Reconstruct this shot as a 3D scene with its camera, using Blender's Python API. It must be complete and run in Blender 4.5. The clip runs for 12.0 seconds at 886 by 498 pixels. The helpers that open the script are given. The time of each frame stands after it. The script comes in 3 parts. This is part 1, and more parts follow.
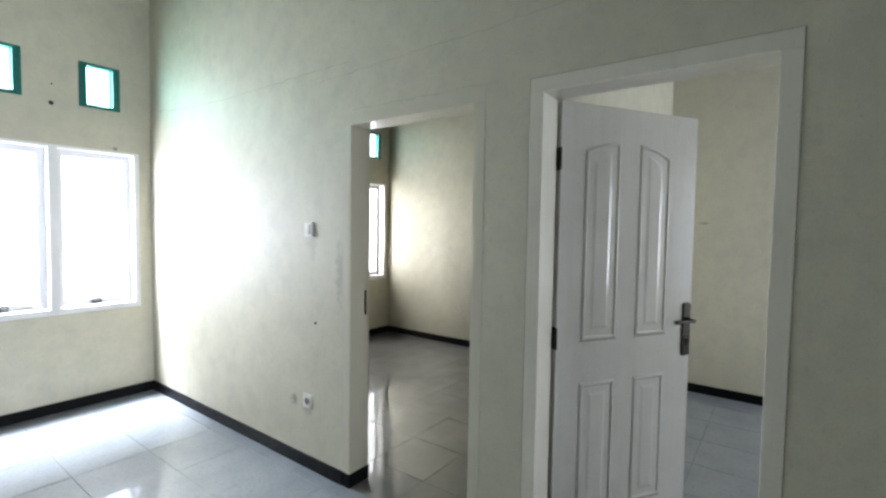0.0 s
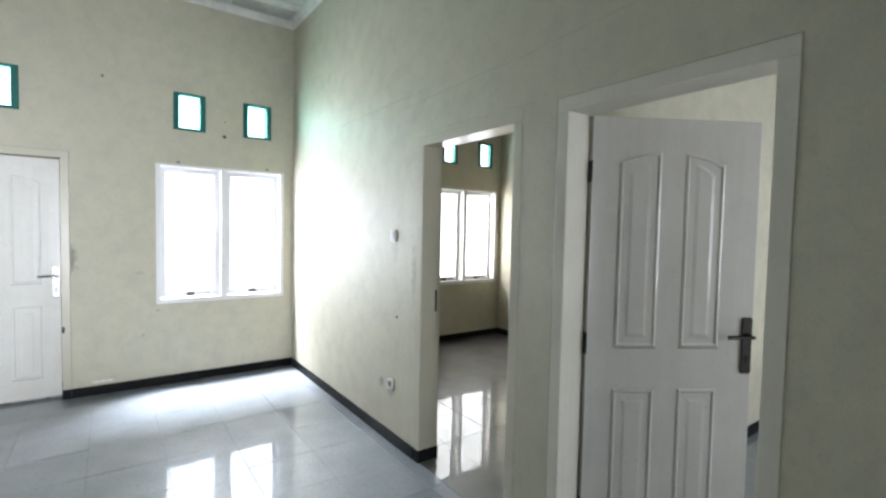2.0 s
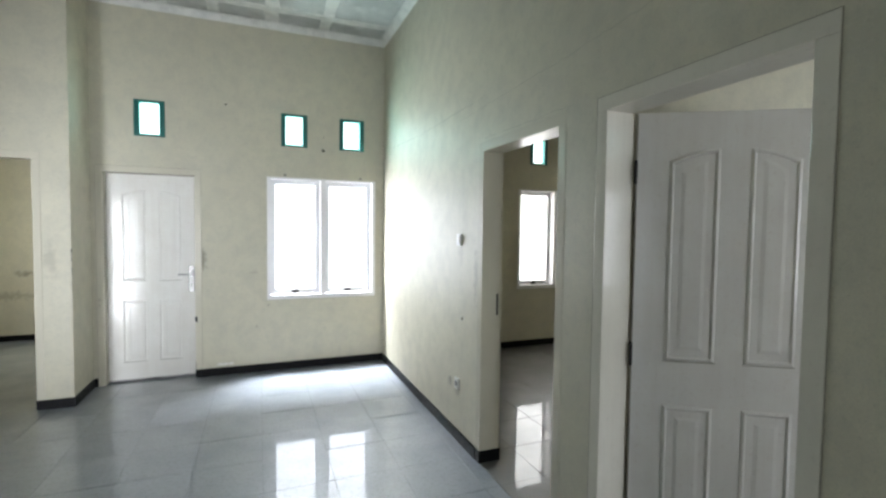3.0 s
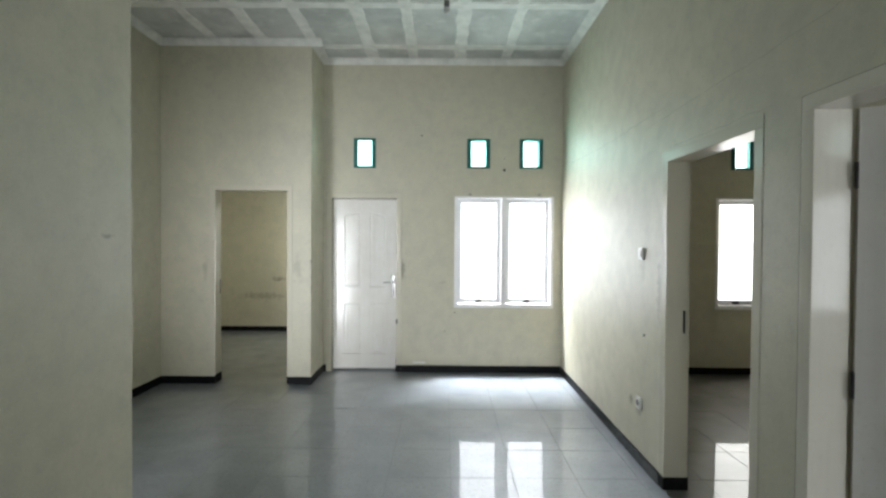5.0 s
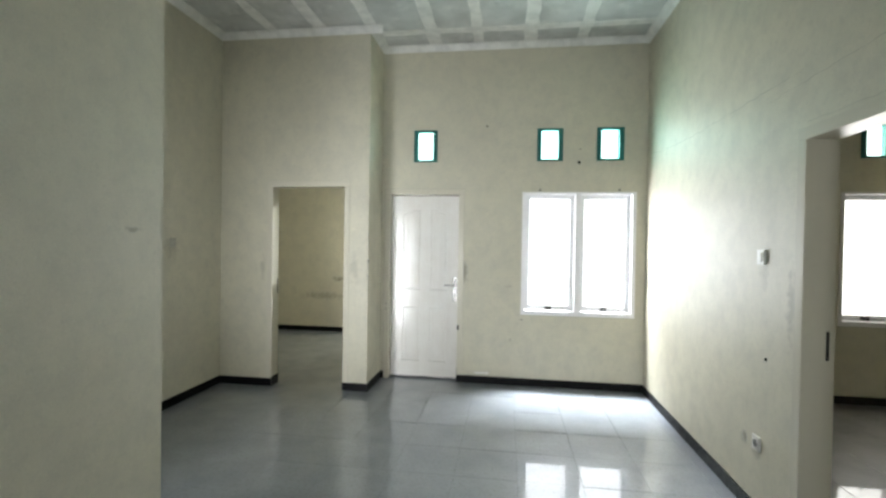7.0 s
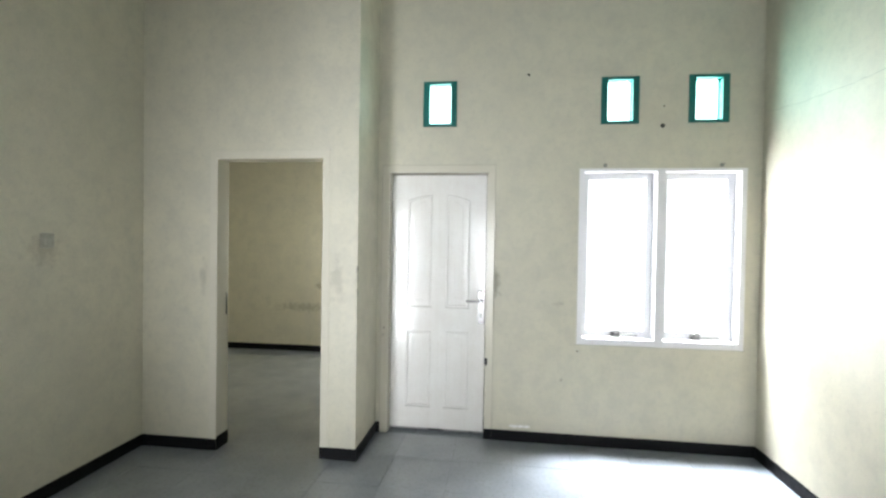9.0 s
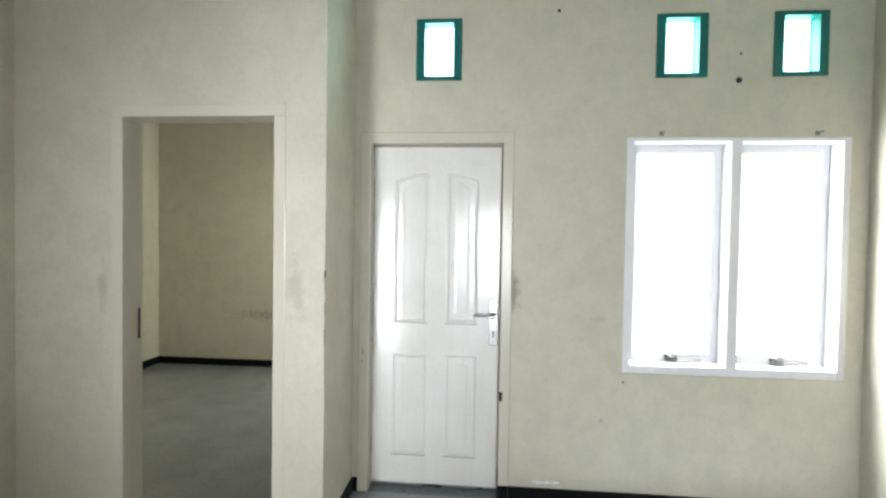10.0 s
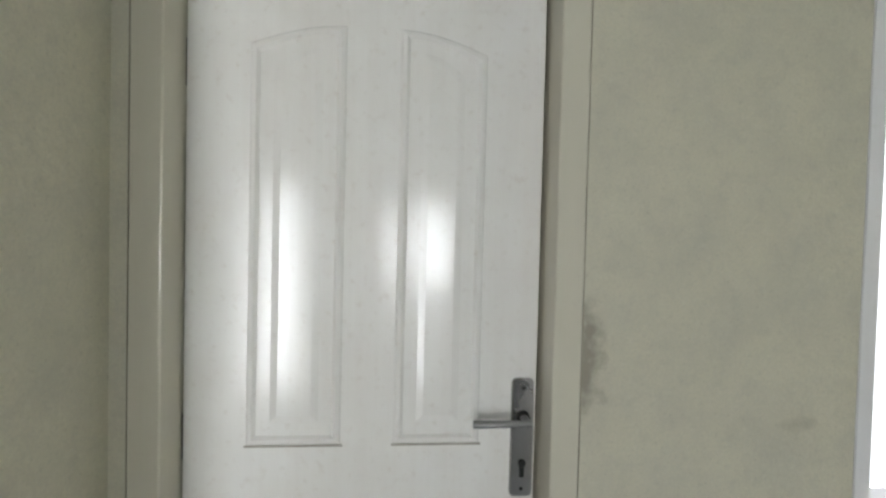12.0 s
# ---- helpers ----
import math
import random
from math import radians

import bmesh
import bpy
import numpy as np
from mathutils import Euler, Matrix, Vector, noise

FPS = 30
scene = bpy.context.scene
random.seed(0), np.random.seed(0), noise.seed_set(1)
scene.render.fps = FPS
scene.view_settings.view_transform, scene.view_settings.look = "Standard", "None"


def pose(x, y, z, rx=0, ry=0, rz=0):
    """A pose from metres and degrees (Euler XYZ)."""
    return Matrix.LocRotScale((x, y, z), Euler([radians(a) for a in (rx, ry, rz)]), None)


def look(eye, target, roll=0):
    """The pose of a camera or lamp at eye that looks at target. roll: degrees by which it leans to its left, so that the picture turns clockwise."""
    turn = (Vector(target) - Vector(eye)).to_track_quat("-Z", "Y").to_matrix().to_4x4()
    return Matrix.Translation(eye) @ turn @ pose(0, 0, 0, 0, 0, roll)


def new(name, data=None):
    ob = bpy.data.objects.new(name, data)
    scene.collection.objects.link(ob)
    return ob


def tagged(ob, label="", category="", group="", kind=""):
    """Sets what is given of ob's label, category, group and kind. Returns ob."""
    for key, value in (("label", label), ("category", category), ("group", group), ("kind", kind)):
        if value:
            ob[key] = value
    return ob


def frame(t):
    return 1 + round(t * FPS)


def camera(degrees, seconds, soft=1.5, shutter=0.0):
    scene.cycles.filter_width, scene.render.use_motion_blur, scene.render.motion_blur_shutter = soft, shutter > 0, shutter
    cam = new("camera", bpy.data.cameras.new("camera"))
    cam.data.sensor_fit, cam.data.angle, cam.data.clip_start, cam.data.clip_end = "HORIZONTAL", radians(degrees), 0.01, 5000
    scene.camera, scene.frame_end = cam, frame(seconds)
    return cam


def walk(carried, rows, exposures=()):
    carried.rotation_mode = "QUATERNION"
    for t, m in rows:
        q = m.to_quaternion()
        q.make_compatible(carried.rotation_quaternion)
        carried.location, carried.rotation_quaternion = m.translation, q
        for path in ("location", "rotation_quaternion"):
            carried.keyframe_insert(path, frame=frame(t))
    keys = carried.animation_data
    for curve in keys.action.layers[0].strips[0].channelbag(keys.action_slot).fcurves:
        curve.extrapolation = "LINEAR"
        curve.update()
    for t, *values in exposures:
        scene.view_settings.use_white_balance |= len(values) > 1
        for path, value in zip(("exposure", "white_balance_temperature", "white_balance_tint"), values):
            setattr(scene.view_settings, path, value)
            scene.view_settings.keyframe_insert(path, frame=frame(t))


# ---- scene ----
cam = camera(87.7, 12.0, soft=2.6)
PATH = [
    (0, (-1.814, -4.662, 1.547), (-0.207, -3.474, 1.452), 0.9),
    (0.5, (-1.863, -4.755, 1.539), (-0.331, -3.472, 1.46), 1.2),
    (1, (-1.725, -4.901, 1.56), (-0.308, -3.492, 1.468), 1.2),
    (1.5, (-1.654, -5.046, 1.579), (-0.34, -3.541, 1.487), 1.1),
    (2, (-1.668, -5.201, 1.575), (-0.497, -3.582, 1.489), 1.2),
    (2.5, (-1.565, -5.332, 1.593), (-0.566, -3.602, 1.505), 1.0),
    (3, (-1.392, -5.433, 1.598), (-0.651, -3.578, 1.512), 0.7),
    (3.5, (-1.446, -5.533, 1.616), (-0.923, -3.604, 1.551), 0.8),
    (3.7, (-1.528, -5.578, 1.61), (-1.073, -3.631, 1.558), 1.0),
    (5.3, (-1.362, -5.653, 1.592), (-1.456, -3.655, 1.562), 0.5),
    (5.5, (-1.319, -5.686, 1.628), (-1.457, -3.692, 1.587), 0.7),
    (6, (-1.288, -5.65, 1.625), (-1.473, -3.659, 1.583), 0.7),
    (6.5, (-1.357, -5.444, 1.605), (-1.587, -3.458, 1.562), 0.6),
    (7, (-1.464, -5.189, 1.573), (-1.741, -3.208, 1.547), 0.9),
    (7.2, (-1.564, -5.042, 1.526), (-1.808, -3.057, 1.523), 1.3),
    (9, (-1.896, -3.679, 1.569), (-2.149, -1.695, 1.538), 0.9),
    (9.5, (-2.073, -3.256, 1.565), (-2.277, -1.267, 1.533), 1.0),
    (10, (-2.138, -2.747, 1.554), (-2.302, -0.754, 1.509), 0.9),
    (10.5, (-2.221, -2.262, 1.532), (-2.329, -0.266, 1.484), 0.7),
    (11, (-2.236, -1.791, 1.491), (-2.25, 0.208, 1.451), 0.9),
    (11.5, (-2.293, -1.336, 1.477), (-2.24, 0.663, 1.45), 0.8),
    (12, (-2.337, -0.948, 1.496), (-2.164, 1.044, 1.449), 1.4),
]
EXPOSURES = [(0, -1.26, 5950, 11.3), (2.0, -1.37, 6040, 11), (3.5, -1.68, 6200, 9.5), (5.5, -1.73, 6320, 8.5), (7.0, -1.62, 6370, 8.5),
             (9.0, -1.38, 6230, 10.4), (10.5, -1.42, 6210, 10.4), (11.2, -1.58, 6250, 9.8), (12.0, -2.03, 6400, 9.5)]
walk(cam, [(t, look(eye, target, roll)) for t, eye, target, roll in PATH], EXPOSURES)

# ---------------------------------------------------------------- world and light
world = bpy.data.worlds.new("world")
scene.world = world
world.use_nodes = True
wn = world.node_tree.nodes
sky = wn.new("ShaderNodeTexSky")
sky.sky_type = "NISHITA"
sky.sun_disc = False
sky.sun_elevation = radians(48)
sky.sun_rotation = radians(20)
sky.dust_density = 3.0
world.node_tree.links.new(sky.outputs[0], wn["Background"].inputs[0])
wn["Background"].inputs[1].default_value = 0.15

sun = new("sun", bpy.data.lights.new("sun", "SUN"))
sun.data.energy = 1.0
sun.data.angle = radians(12)
sun.data.color = (1.0, 0.96, 0.9)
sun.matrix_world = look((2, 6, 8), (0, 0, 0))


def daylight(name, eye, target, wide, high, watts, color=(0.96, 0.98, 1.0)):
    """An area lamp: the sky's light in an opening, or added light."""
    lamp = new(name, bpy.data.lights.new(name, "AREA"))
    lamp.data.shape = "RECTANGLE"
    lamp.data.size, lamp.data.size_y = wide, high
    lamp.data.energy, lamp.data.color = watts, color
    lamp.matrix_world = look(eye, target)
    return lamp


daylight("window_daylight", (-0.705, 0.146, 1.48), (-0.705, -1, 1.48), 1.2, 1.36, 135)
# added lamp strips, turned sideways to brighten the wall right of each front window
for i in range(4):
    x = -1.155 + 0.3 * i
    for name, shift, watts, tint in (("window_daylight", 0, 72, (0.96, 0.98, 1.0)), ("bedroom_daylight", 3.18, 24, (1.0, 0.95, 0.85))):
        strip = daylight(name, (x + shift, 0.28, 1.48), (x + shift + 0.88, -0.19, 1.46), 0.3, 1.36, watts, tint)
        strip.data.spread = radians(112)
# lamp added outdoors, aimed down through the window to brighten the floor
sky_lamp = daylight("added_sky_lamp", (-0.7, 0.75, 3.5), (-0.65, -0.65, 0.0), 1.2, 0.6, 950)
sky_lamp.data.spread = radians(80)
daylight("bedroom_daylight", (2.475, 0.146, 1.48), (2.475, -1, 1.48), 1.2, 1.36, 70, (1.0, 0.97, 0.9))
rear_lamp = daylight("back_bedroom_daylight", (2.3, -6.95, 1.48), (2.3, -5, 1.48), 1.2, 1.36, 105)
rear_lamp.data.spread = radians(125)
daylight("side_room_daylight", (-2.82, 1.65, 1.48), (-4, 1.65, 1.48), 1.2, 1.36, 85, (1.0, 0.98, 0.8))
yard_lamp = daylight("yard_daylight", (-3.57, -3.53, 1.02), (-3.1, -1.4, 1.45), 0.52, 2.0, 58)
yard_lamp.data.spread = radians(88)
# unseen lamp added far behind the viewpoint, to brighten the front wall
back_lamp = daylight("added_back_lamp", (-1.75, -12.2, 1.15), (-1.75, -10, 1.2), 1.6, 2.2, 46)
back_lamp.data.spread = radians(38)

for x, watts, tint in ((-2.405, 8, (0.6, 1.0, 0.93)), (-1.02, 15, (0.55, 1.0, 0.92)), (-0.3825, 16, (0.55, 1.0, 0.92)),
                       (2.175, 8, (0.8, 1.0, 0.93)), (2.825, 8, (0.8, 1.0, 0.93))):
    daylight("vent_daylight", (x, 0.06, 2.67), (x, -1, 2.67), 0.17, 0.308, watts, tint)

for x in (2.005, 2.615):
    daylight("vent_daylight", (x, -6.82, 2.67), (x, -5, 2.67), 0.17, 0.308, 5, (0.8, 1.0, 0.95))

# ---------------------------------------------------------------- materials


class Nodes:
    """A principled material and short ways to add nodes to it."""

    def __init__(self, name, color, rough=0.5, metal=0.0):
        self.m = bpy.data.materials.new(name)
        self.m.use_nodes = True
        self.t = self.m.node_tree
        self.b = self.t.nodes["Principled BSDF"]
        self.b.inputs["Base Color"].default_value = (*color, 1)
        self.b.inputs["Roughness"].default_value = rough
        self.b.inputs["Metallic"].default_value = metal
        self.geo = self.t.nodes.new("ShaderNodeNewGeometry")
        self.pos = self.geo.outputs["Position"]

    def put(self, socket, value):
        if isinstance(value, bpy.types.NodeSocket):
            self.t.links.new(value, socket)
        else:
            socket.default_value = value

    def noise(self, scale, detail=4.0, rough=0.55, vector=None):
        n = self.t.nodes.new("ShaderNodeTexNoise")
        n.inputs["Scale"].default_value = scale
        n.inputs["Detail"].default_value = detail
        n.inputs["Roughness"].default_value = rough
        self.t.links.new(vector or self.pos, n.inputs["Vector"])
        return n.outputs["Fac"]

    def ramp(self, fac, a, b, lo=0.0, hi=1.0):
        n = self.t.nodes.new("ShaderNodeMapRange")
        n.inputs["From Min"].default_value, n.inputs["From Max"].default_value = a, b
        n.inputs["To Min"].default_value, n.inputs["To Max"].default_value = lo, hi
        self.t.links.new(fac, n.inputs["Value"])
        return n.outputs["Result"]

    def math(self, op, a, b=0.0):
        n = self.t.nodes.new("ShaderNodeMath")
        n.operation = op
        self.put(n.inputs[0], a)
        self.put(n.inputs[1], b)
        return n.outputs[0]

    def mix(self, fac, a, b, blend="MIX"):
        n = self.t.nodes.new("ShaderNodeMix")
        n.data_type, n.blend_type = "RGBA", blend
        self.put(n.inputs["Factor"], fac)
        self.put(n.inputs["A"], a if isinstance(a, bpy.types.NodeSocket) else (*a, 1))
        self.put(n.inputs["B"], b if isinstance(b, bpy.types.NodeSocket) else (*b, 1))
        return n.outputs["Result"]

    def spot(self, centre, radii, noise_fac):
        """1 in the middle of a ragged blot, 0 outside."""
        n = self.t.nodes.new("ShaderNodeVectorMath")
        n.operation = "SUBTRACT"
        self.t.links.new(self.pos, n.inputs[0])
        n.inputs[1].default_value = centre
        d = self.t.nodes.new("ShaderNodeVectorMath")
        d.operation = "DIVIDE"
        self.t.links.new(n.outputs[0], d.inputs[0])
        d.inputs[1].default_value = radii
        le = self.t.nodes.new("ShaderNodeVectorMath")
        le.operation = "LENGTH"
        self.t.links.new(d.outputs[0], le.inputs[0])
        ragged = self.math("ADD", le.outputs["Value"], self.ramp(noise_fac, 0.3, 0.7, -0.45, 0.45))
        return self.ramp(ragged, 1.0, 0.25)

    def color(self, value):
        self.put(self.b.inputs["Base Color"], value)

    def rough(self, value):
        self.put(self.b.inputs["Roughness"], value)

    def bump(self, height, strength=0.2, distance=0.004):
        n = self.t.nodes.new("ShaderNodeBump")
        n.inputs["Strength"].default_value, n.inputs["Distance"].default_value = strength, distance
        self.t.links.new(height, n.inputs["Height"])
        self.t.links.new(n.outputs[0], self.b.inputs["Normal"])


def wall_paint():
    k = Nodes("wall_paint", (0.58, 0.56, 0.46), 0.55)
    big, mid, fine = k.noise(0.9, 3), k.noise(7, 5), k.noise(60, 3)
    c = k.mix(k.ramp(big, 0.35, 0.7), (0.6, 0.564, 0.438), (0.543, 0.511, 0.4))
    c = k.mix(k.ramp(mid, 0.42, 0.72, 0, 0.55), c, (0.455, 0.44, 0.365))
    c = k.mix(k.ramp(k.noise(24, 5, 0.65), 0.5, 0.72, 0, 0.45), c, (0.44, 0.425, 0.35))
    c = k.mix(k.ramp(k.noise(160, 2), 0.4, 0.7, 0, 0.3), c, (0.42, 0.41, 0.35))
    c = k.mix(k.ramp(fine, 0.55, 0.8, 0, 0.25), c, (0.67, 0.65, 0.56))
    c = k.mix(k.ramp(k.noise(85, 5, 0.75), 0.57, 0.74, 0, 0.5), c, (0.3, 0.28, 0.22))
    blots = (
        ((-1.942, 0, 1.25), (0.045, 0.1, 0.16), 0.75), ((-3.06, -0.525, 1.28), (0.07, 0.1, 0.2), 0.34),
        ((-4.08, -0.525, 1.28), (0.03, 0.1, 0.14), 0.35), ((0, -2.13, 0.415), (0.1, 0.05, 0.045), 0.8),
        ((0, -2.27, 0.38), (0.1, 0.06, 0.05), 0.5), ((0, -2.57, 1.27), (0.1, 0.05, 0.24), 0.42),
        ((0, -2.31, 1.43), (0.1, 0.05, 0.1), 0.35), ((-4.63, 2.5, 0.62), (0.5, 0.1, 0.08), 0.5),
        ((-4.36, 2.5, 0.92), (0.14, 0.1, 0.05), 0.75), ((-4.57, -1.29, 1.48), (0.1, 0.12, 0.1), 0.4),
        ((-3.0, -3.47, 1.61), (0.1, 0.05, 0.015), 0.6), ((-2.905, -0.525, 1.36), (0.012, 0.02, 0.05), 1.0),
        ((3.15, -4.05, 1.62), (0.1, 0.06, 0.012), 0.6), ((-1.45, 0, 1.1), (0.06, 0.1, 0.02), 0.28), ((-1.42, 0, 0.5), (0.016, 0.1, 0.02), 0.5),
    )
    ragged = k.noise(22, 4)
    for centre, radii, much in blots:
        c = k.mix(k.math("MULTIPLY", k.spot(centre, radii, ragged), much), c, (0.21, 0.185, 0.145))
    k.color(c)
    k.rough(k.ramp(mid, 0.3, 0.7, 0.45, 0.62))
    k.bump(k.math("ADD", fine, k.math("MULTIPLY", mid, 1.0)), 0.4, 0.003)
    return k.m


def gloss_paint(name, color, rough, dirt=(0.5, 0.47, 0.4)):
    """Brushed enamel paint on wood, a little soiled."""
    k = Nodes(name, color, rough)
    stretched = k.t.nodes.new("ShaderNodeMapping")
    stretched.inputs["Scale"].default_value = (30, 30, 1.5)
    k.t.links.new(k.pos, stretched.inputs["Vector"])
    brush = k.noise(1.0, 4, 0.6, stretched.outputs[0])
    soil = k.noise(4, 3)
    c = k.mix(k.ramp(soil, 0.35, 0.9, 0, 0.35), color, dirt)
    c = k.mix(k.ramp(k.noise(48, 6, 0.7), 0.56, 0.74, 0, 0.4), c, dirt)
    k.color(k.mix(k.ramp(brush, 0.4, 0.8, 0, 0.15), c, dirt))
    k.rough(k.ramp(soil, 0.2, 0.85, rough * 0.85, rough * 1.4))
    k.bump(brush, 0.12, 0.002)
    return k.m


def tile_glaze(name, light, dark):
    k = Nodes(name, light, 0.36)
    info = k.t.nodes.new("ShaderNodeObjectInfo")
    cloud, speck = k.noise(3.5, 6), k.noise(45, 4)
    c = k.mix(k.ramp(cloud, 0.35, 0.7), light, dark)
    c = k.mix(k.ramp(speck, 0.5, 0.7, 0, 0.6), c, (0.15, 0.16, 0.175))
    c = k.mix(k.math("MULTIPLY", info.outputs["Random"], 0.07), c, (0.18, 0.195, 0.225))
    k.color(c)
    k.rough(k.ramp(cloud, 0.35, 0.7, 0.32, 0.42))
    k.b.inputs["Coat Weight"].default_value = 1.0
    k.put(k.b.inputs["Coat Roughness"], k.ramp(cloud, 0.35, 0.7, 0.015, 0.035))
    k.bump(k.noise(2.2, 2), 0.05, 0.01)
    return k.m


def ceiling_board():
    k = Nodes("ceiling_board", (0.4, 0.41, 0.4), 0.8)
    n, smear = k.noise(3, 5), k.noise(7, 6, 0.65)
    c = k.mix(k.ramp(n, 0.35, 0.65), (0.6, 0.61, 0.595), (0.45, 0.462, 0.45))
    k.color(k.mix(k.ramp(smear, 0.5, 0.7, 0, 0.7), c, (0.7, 0.705, 0.68)))
    k.bump(k.noise(40, 3), 0.2, 0.003)
    return k.m


def plaster_white():
    k = Nodes("plaster_white", (0.75, 0.75, 0.72), 0.7)
    n = k.noise(9, 5)
    k.color(k.mix(k.ramp(n, 0.4, 0.7), (0.82, 0.82, 0.79), (0.66, 0.665, 0.64)))
    k.bump(n, 0.2, 0.004)
    return k.m


def simple(name, color, rough, metal=0.0, grain=30, depth=0.1):
    k = Nodes(name, color, rough, metal)
    n = k.noise(grain, 4)
    dark = tuple(c * 0.72 for c in color)
    k.color(k.mix(k.ramp(n, 0.4, 0.75), color, dark))
    k.rough(k.ramp(n, 0.3, 0.7, rough * 0.8, min(1, rough * 1.3)))
    k.bump(n, depth, 0.001)
    return k.m


WALL = wall_paint()
FRAME = gloss_paint("frame_enamel", (0.72, 0.69, 0.6), 0.08)
CREAM = gloss_paint("cream_enamel", (0.6, 0.57, 0.47), 0.2, (0.53, 0.49, 0.4))
GLOSSY_CREAM = gloss_paint("glossy_cream_enamel", (0.6, 0.57, 0.47), 0.08, (0.53, 0.49, 0.4))
DOOR = gloss_paint("door_enamel", (0.84, 0.825, 0.79), 0.13, (0.6, 0.53, 0.46))
SASH = gloss_paint("sash_enamel", (0.78, 0.78, 0.8), 0.3, (0.72, 0.7, 0.66))
CASING = gloss_paint("window_frame_enamel", (0.82, 0.81, 0.825), 0.3, (0.64, 0.62, 0.59))
TILE = tile_glaze("tile_glaze", (0.255, 0.276, 0.307), (0.207, 0.226, 0.256))
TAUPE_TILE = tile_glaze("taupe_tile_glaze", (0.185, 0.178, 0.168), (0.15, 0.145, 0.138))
GROUT = simple("grout", (0.18, 0.195, 0.22), 0.9)
BLACK = simple("black_skirting_tile", (0.006, 0.006, 0.007), 0.45, 0, 30, 0.02)
BLACK.node_tree.nodes["Principled BSDF"].inputs["Specular IOR Level"].default_value = 0.12
BOARD = ceiling_board()
PLASTER = plaster_white()
GREEN = simple("teal_enamel", (0.0, 0.12, 0.1), 0.35)
STEEL = simple("satin_steel", (0.36, 0.35, 0.34), 0.28, 1.0, 8, 0.02)
# darker copy of the satin steel: the handle's backlit shade as colour
BACKLIT_STEEL = simple("backlit_steel", (0.075, 0.07, 0.065), 0.45, 1.0, 8, 0.02)
IRON = simple("dark_iron", (0.03, 0.028, 0.026), 0.5, 0.4)
PLASTIC = simple("white_plastic", (0.78, 0.77, 0.72), 0.35)
SOILED = simple("soiled_plastic", (0.4, 0.385, 0.33), 0.5)
DARK = simple("dark_hole", (0.02, 0.02, 0.018), 0.8)
GREY = simple("grey_plastic", (0.2, 0.2, 0.19), 0.5)
CRACK = simple("crack_shade", (0.39, 0.375, 0.31), 0.9)
# grime beside the door frames, and the shadow line under the windows
SEAM_AND_SHADE = simple("grimy_seam_and_shade", (0.34, 0.31, 0.24), 0.9, 0, 9)
PANEL_LINE = simple("panel_line_brown", (0.42, 0.39, 0.33), 0.9, 0, 40)
CONCRETE = simple("yard_concrete", (0.36, 0.35, 0.33), 0.9, 0, 6, 0.3)
BULB = simple("bulb_glass", (0.7, 0.7, 0.68), 0.15)
GLASS = Nodes("window_glass", (1, 1, 1), 0.0).m
GLASS.node_tree.nodes["Principled BSDF"].inputs["Transmission Weight"].default_value = 1.0
GLASS.node_tree.nodes["Principled BSDF"].inputs["IOR"].default_value = 1.1

# ---------------------------------------------------------------- mesh helpers


def part(name, bm, material, parent=None, label="", smooth=False):
    """Links a bmesh as one mesh object, under a thing or a part if one is given."""
    me = bpy.data.meshes.new(name)
    bmesh.ops.recalc_face_normals(bm, faces=bm.faces)
    bm.to_mesh(me)
    bm.free()
    for m in material if isinstance(material, (list, tuple)) else [material]:
        me.materials.append(m)
    if smooth:
        for p in me.polygons:
            p.use_smooth = True
    ob = new(name, me)
    if parent:
        ob.parent = parent
    return tagged(ob, label)


def thing(name, label, category, group="", kind="", at=None):
    ob = new(name)
    ob.empty_display_size = 0.1
    if at is not None:
        ob.matrix_world = at
    return tagged(ob, label, category, group, kind)


def add_box(bm, x0, x1, y0, y1, z0, z1, bevel=0.0):
    r = bmesh.ops.create_cube(bm, size=1)
    for v in r["verts"]:
        v.co = ((x0 + x1) / 2 + v.co.x * (x1 - x0), (y0 + y1) / 2 + v.co.y * (y1 - y0), (z0 + z1) / 2 + v.co.z * (z1 - z0))
    if bevel:
        edges = list({e for v in r["verts"] for e in v.link_edges})
        bmesh.ops.bevel(bm, geom=edges, offset=bevel, segments=2, affect="EDGES", profile=0.6)
    return bm


def box(*a, bevel=0.0):
    return add_box(bmesh.new(), *a, bevel=bevel)


def add_tube(bm, r1, r2, depth, m, segments=20):
    bmesh.ops.create_cone(bm, cap_ends=True, segments=segments, radius1=r1, radius2=r2, depth=depth, matrix=m)
    return bm


def relief(bm, outline, steps, place):
    """Rings of an outline: each step is (inset, height); the last one is closed. outline(d) gives the points (u, v) at inset d, place(u, v, h) the point."""
    loops = []
    for d, h in steps:
        loops.append([bm.verts.new(place(u, v, h)) for u, v in outline(d)])
    for lo, hi in zip(loops, loops[1:]):
        n = len(lo)
        for i in range(n):
            bm.faces.new((lo[i], lo[(i + 1) % n], hi[(i + 1) % n], hi[i]))
    bm.faces.new(loops[-1])
    return bm


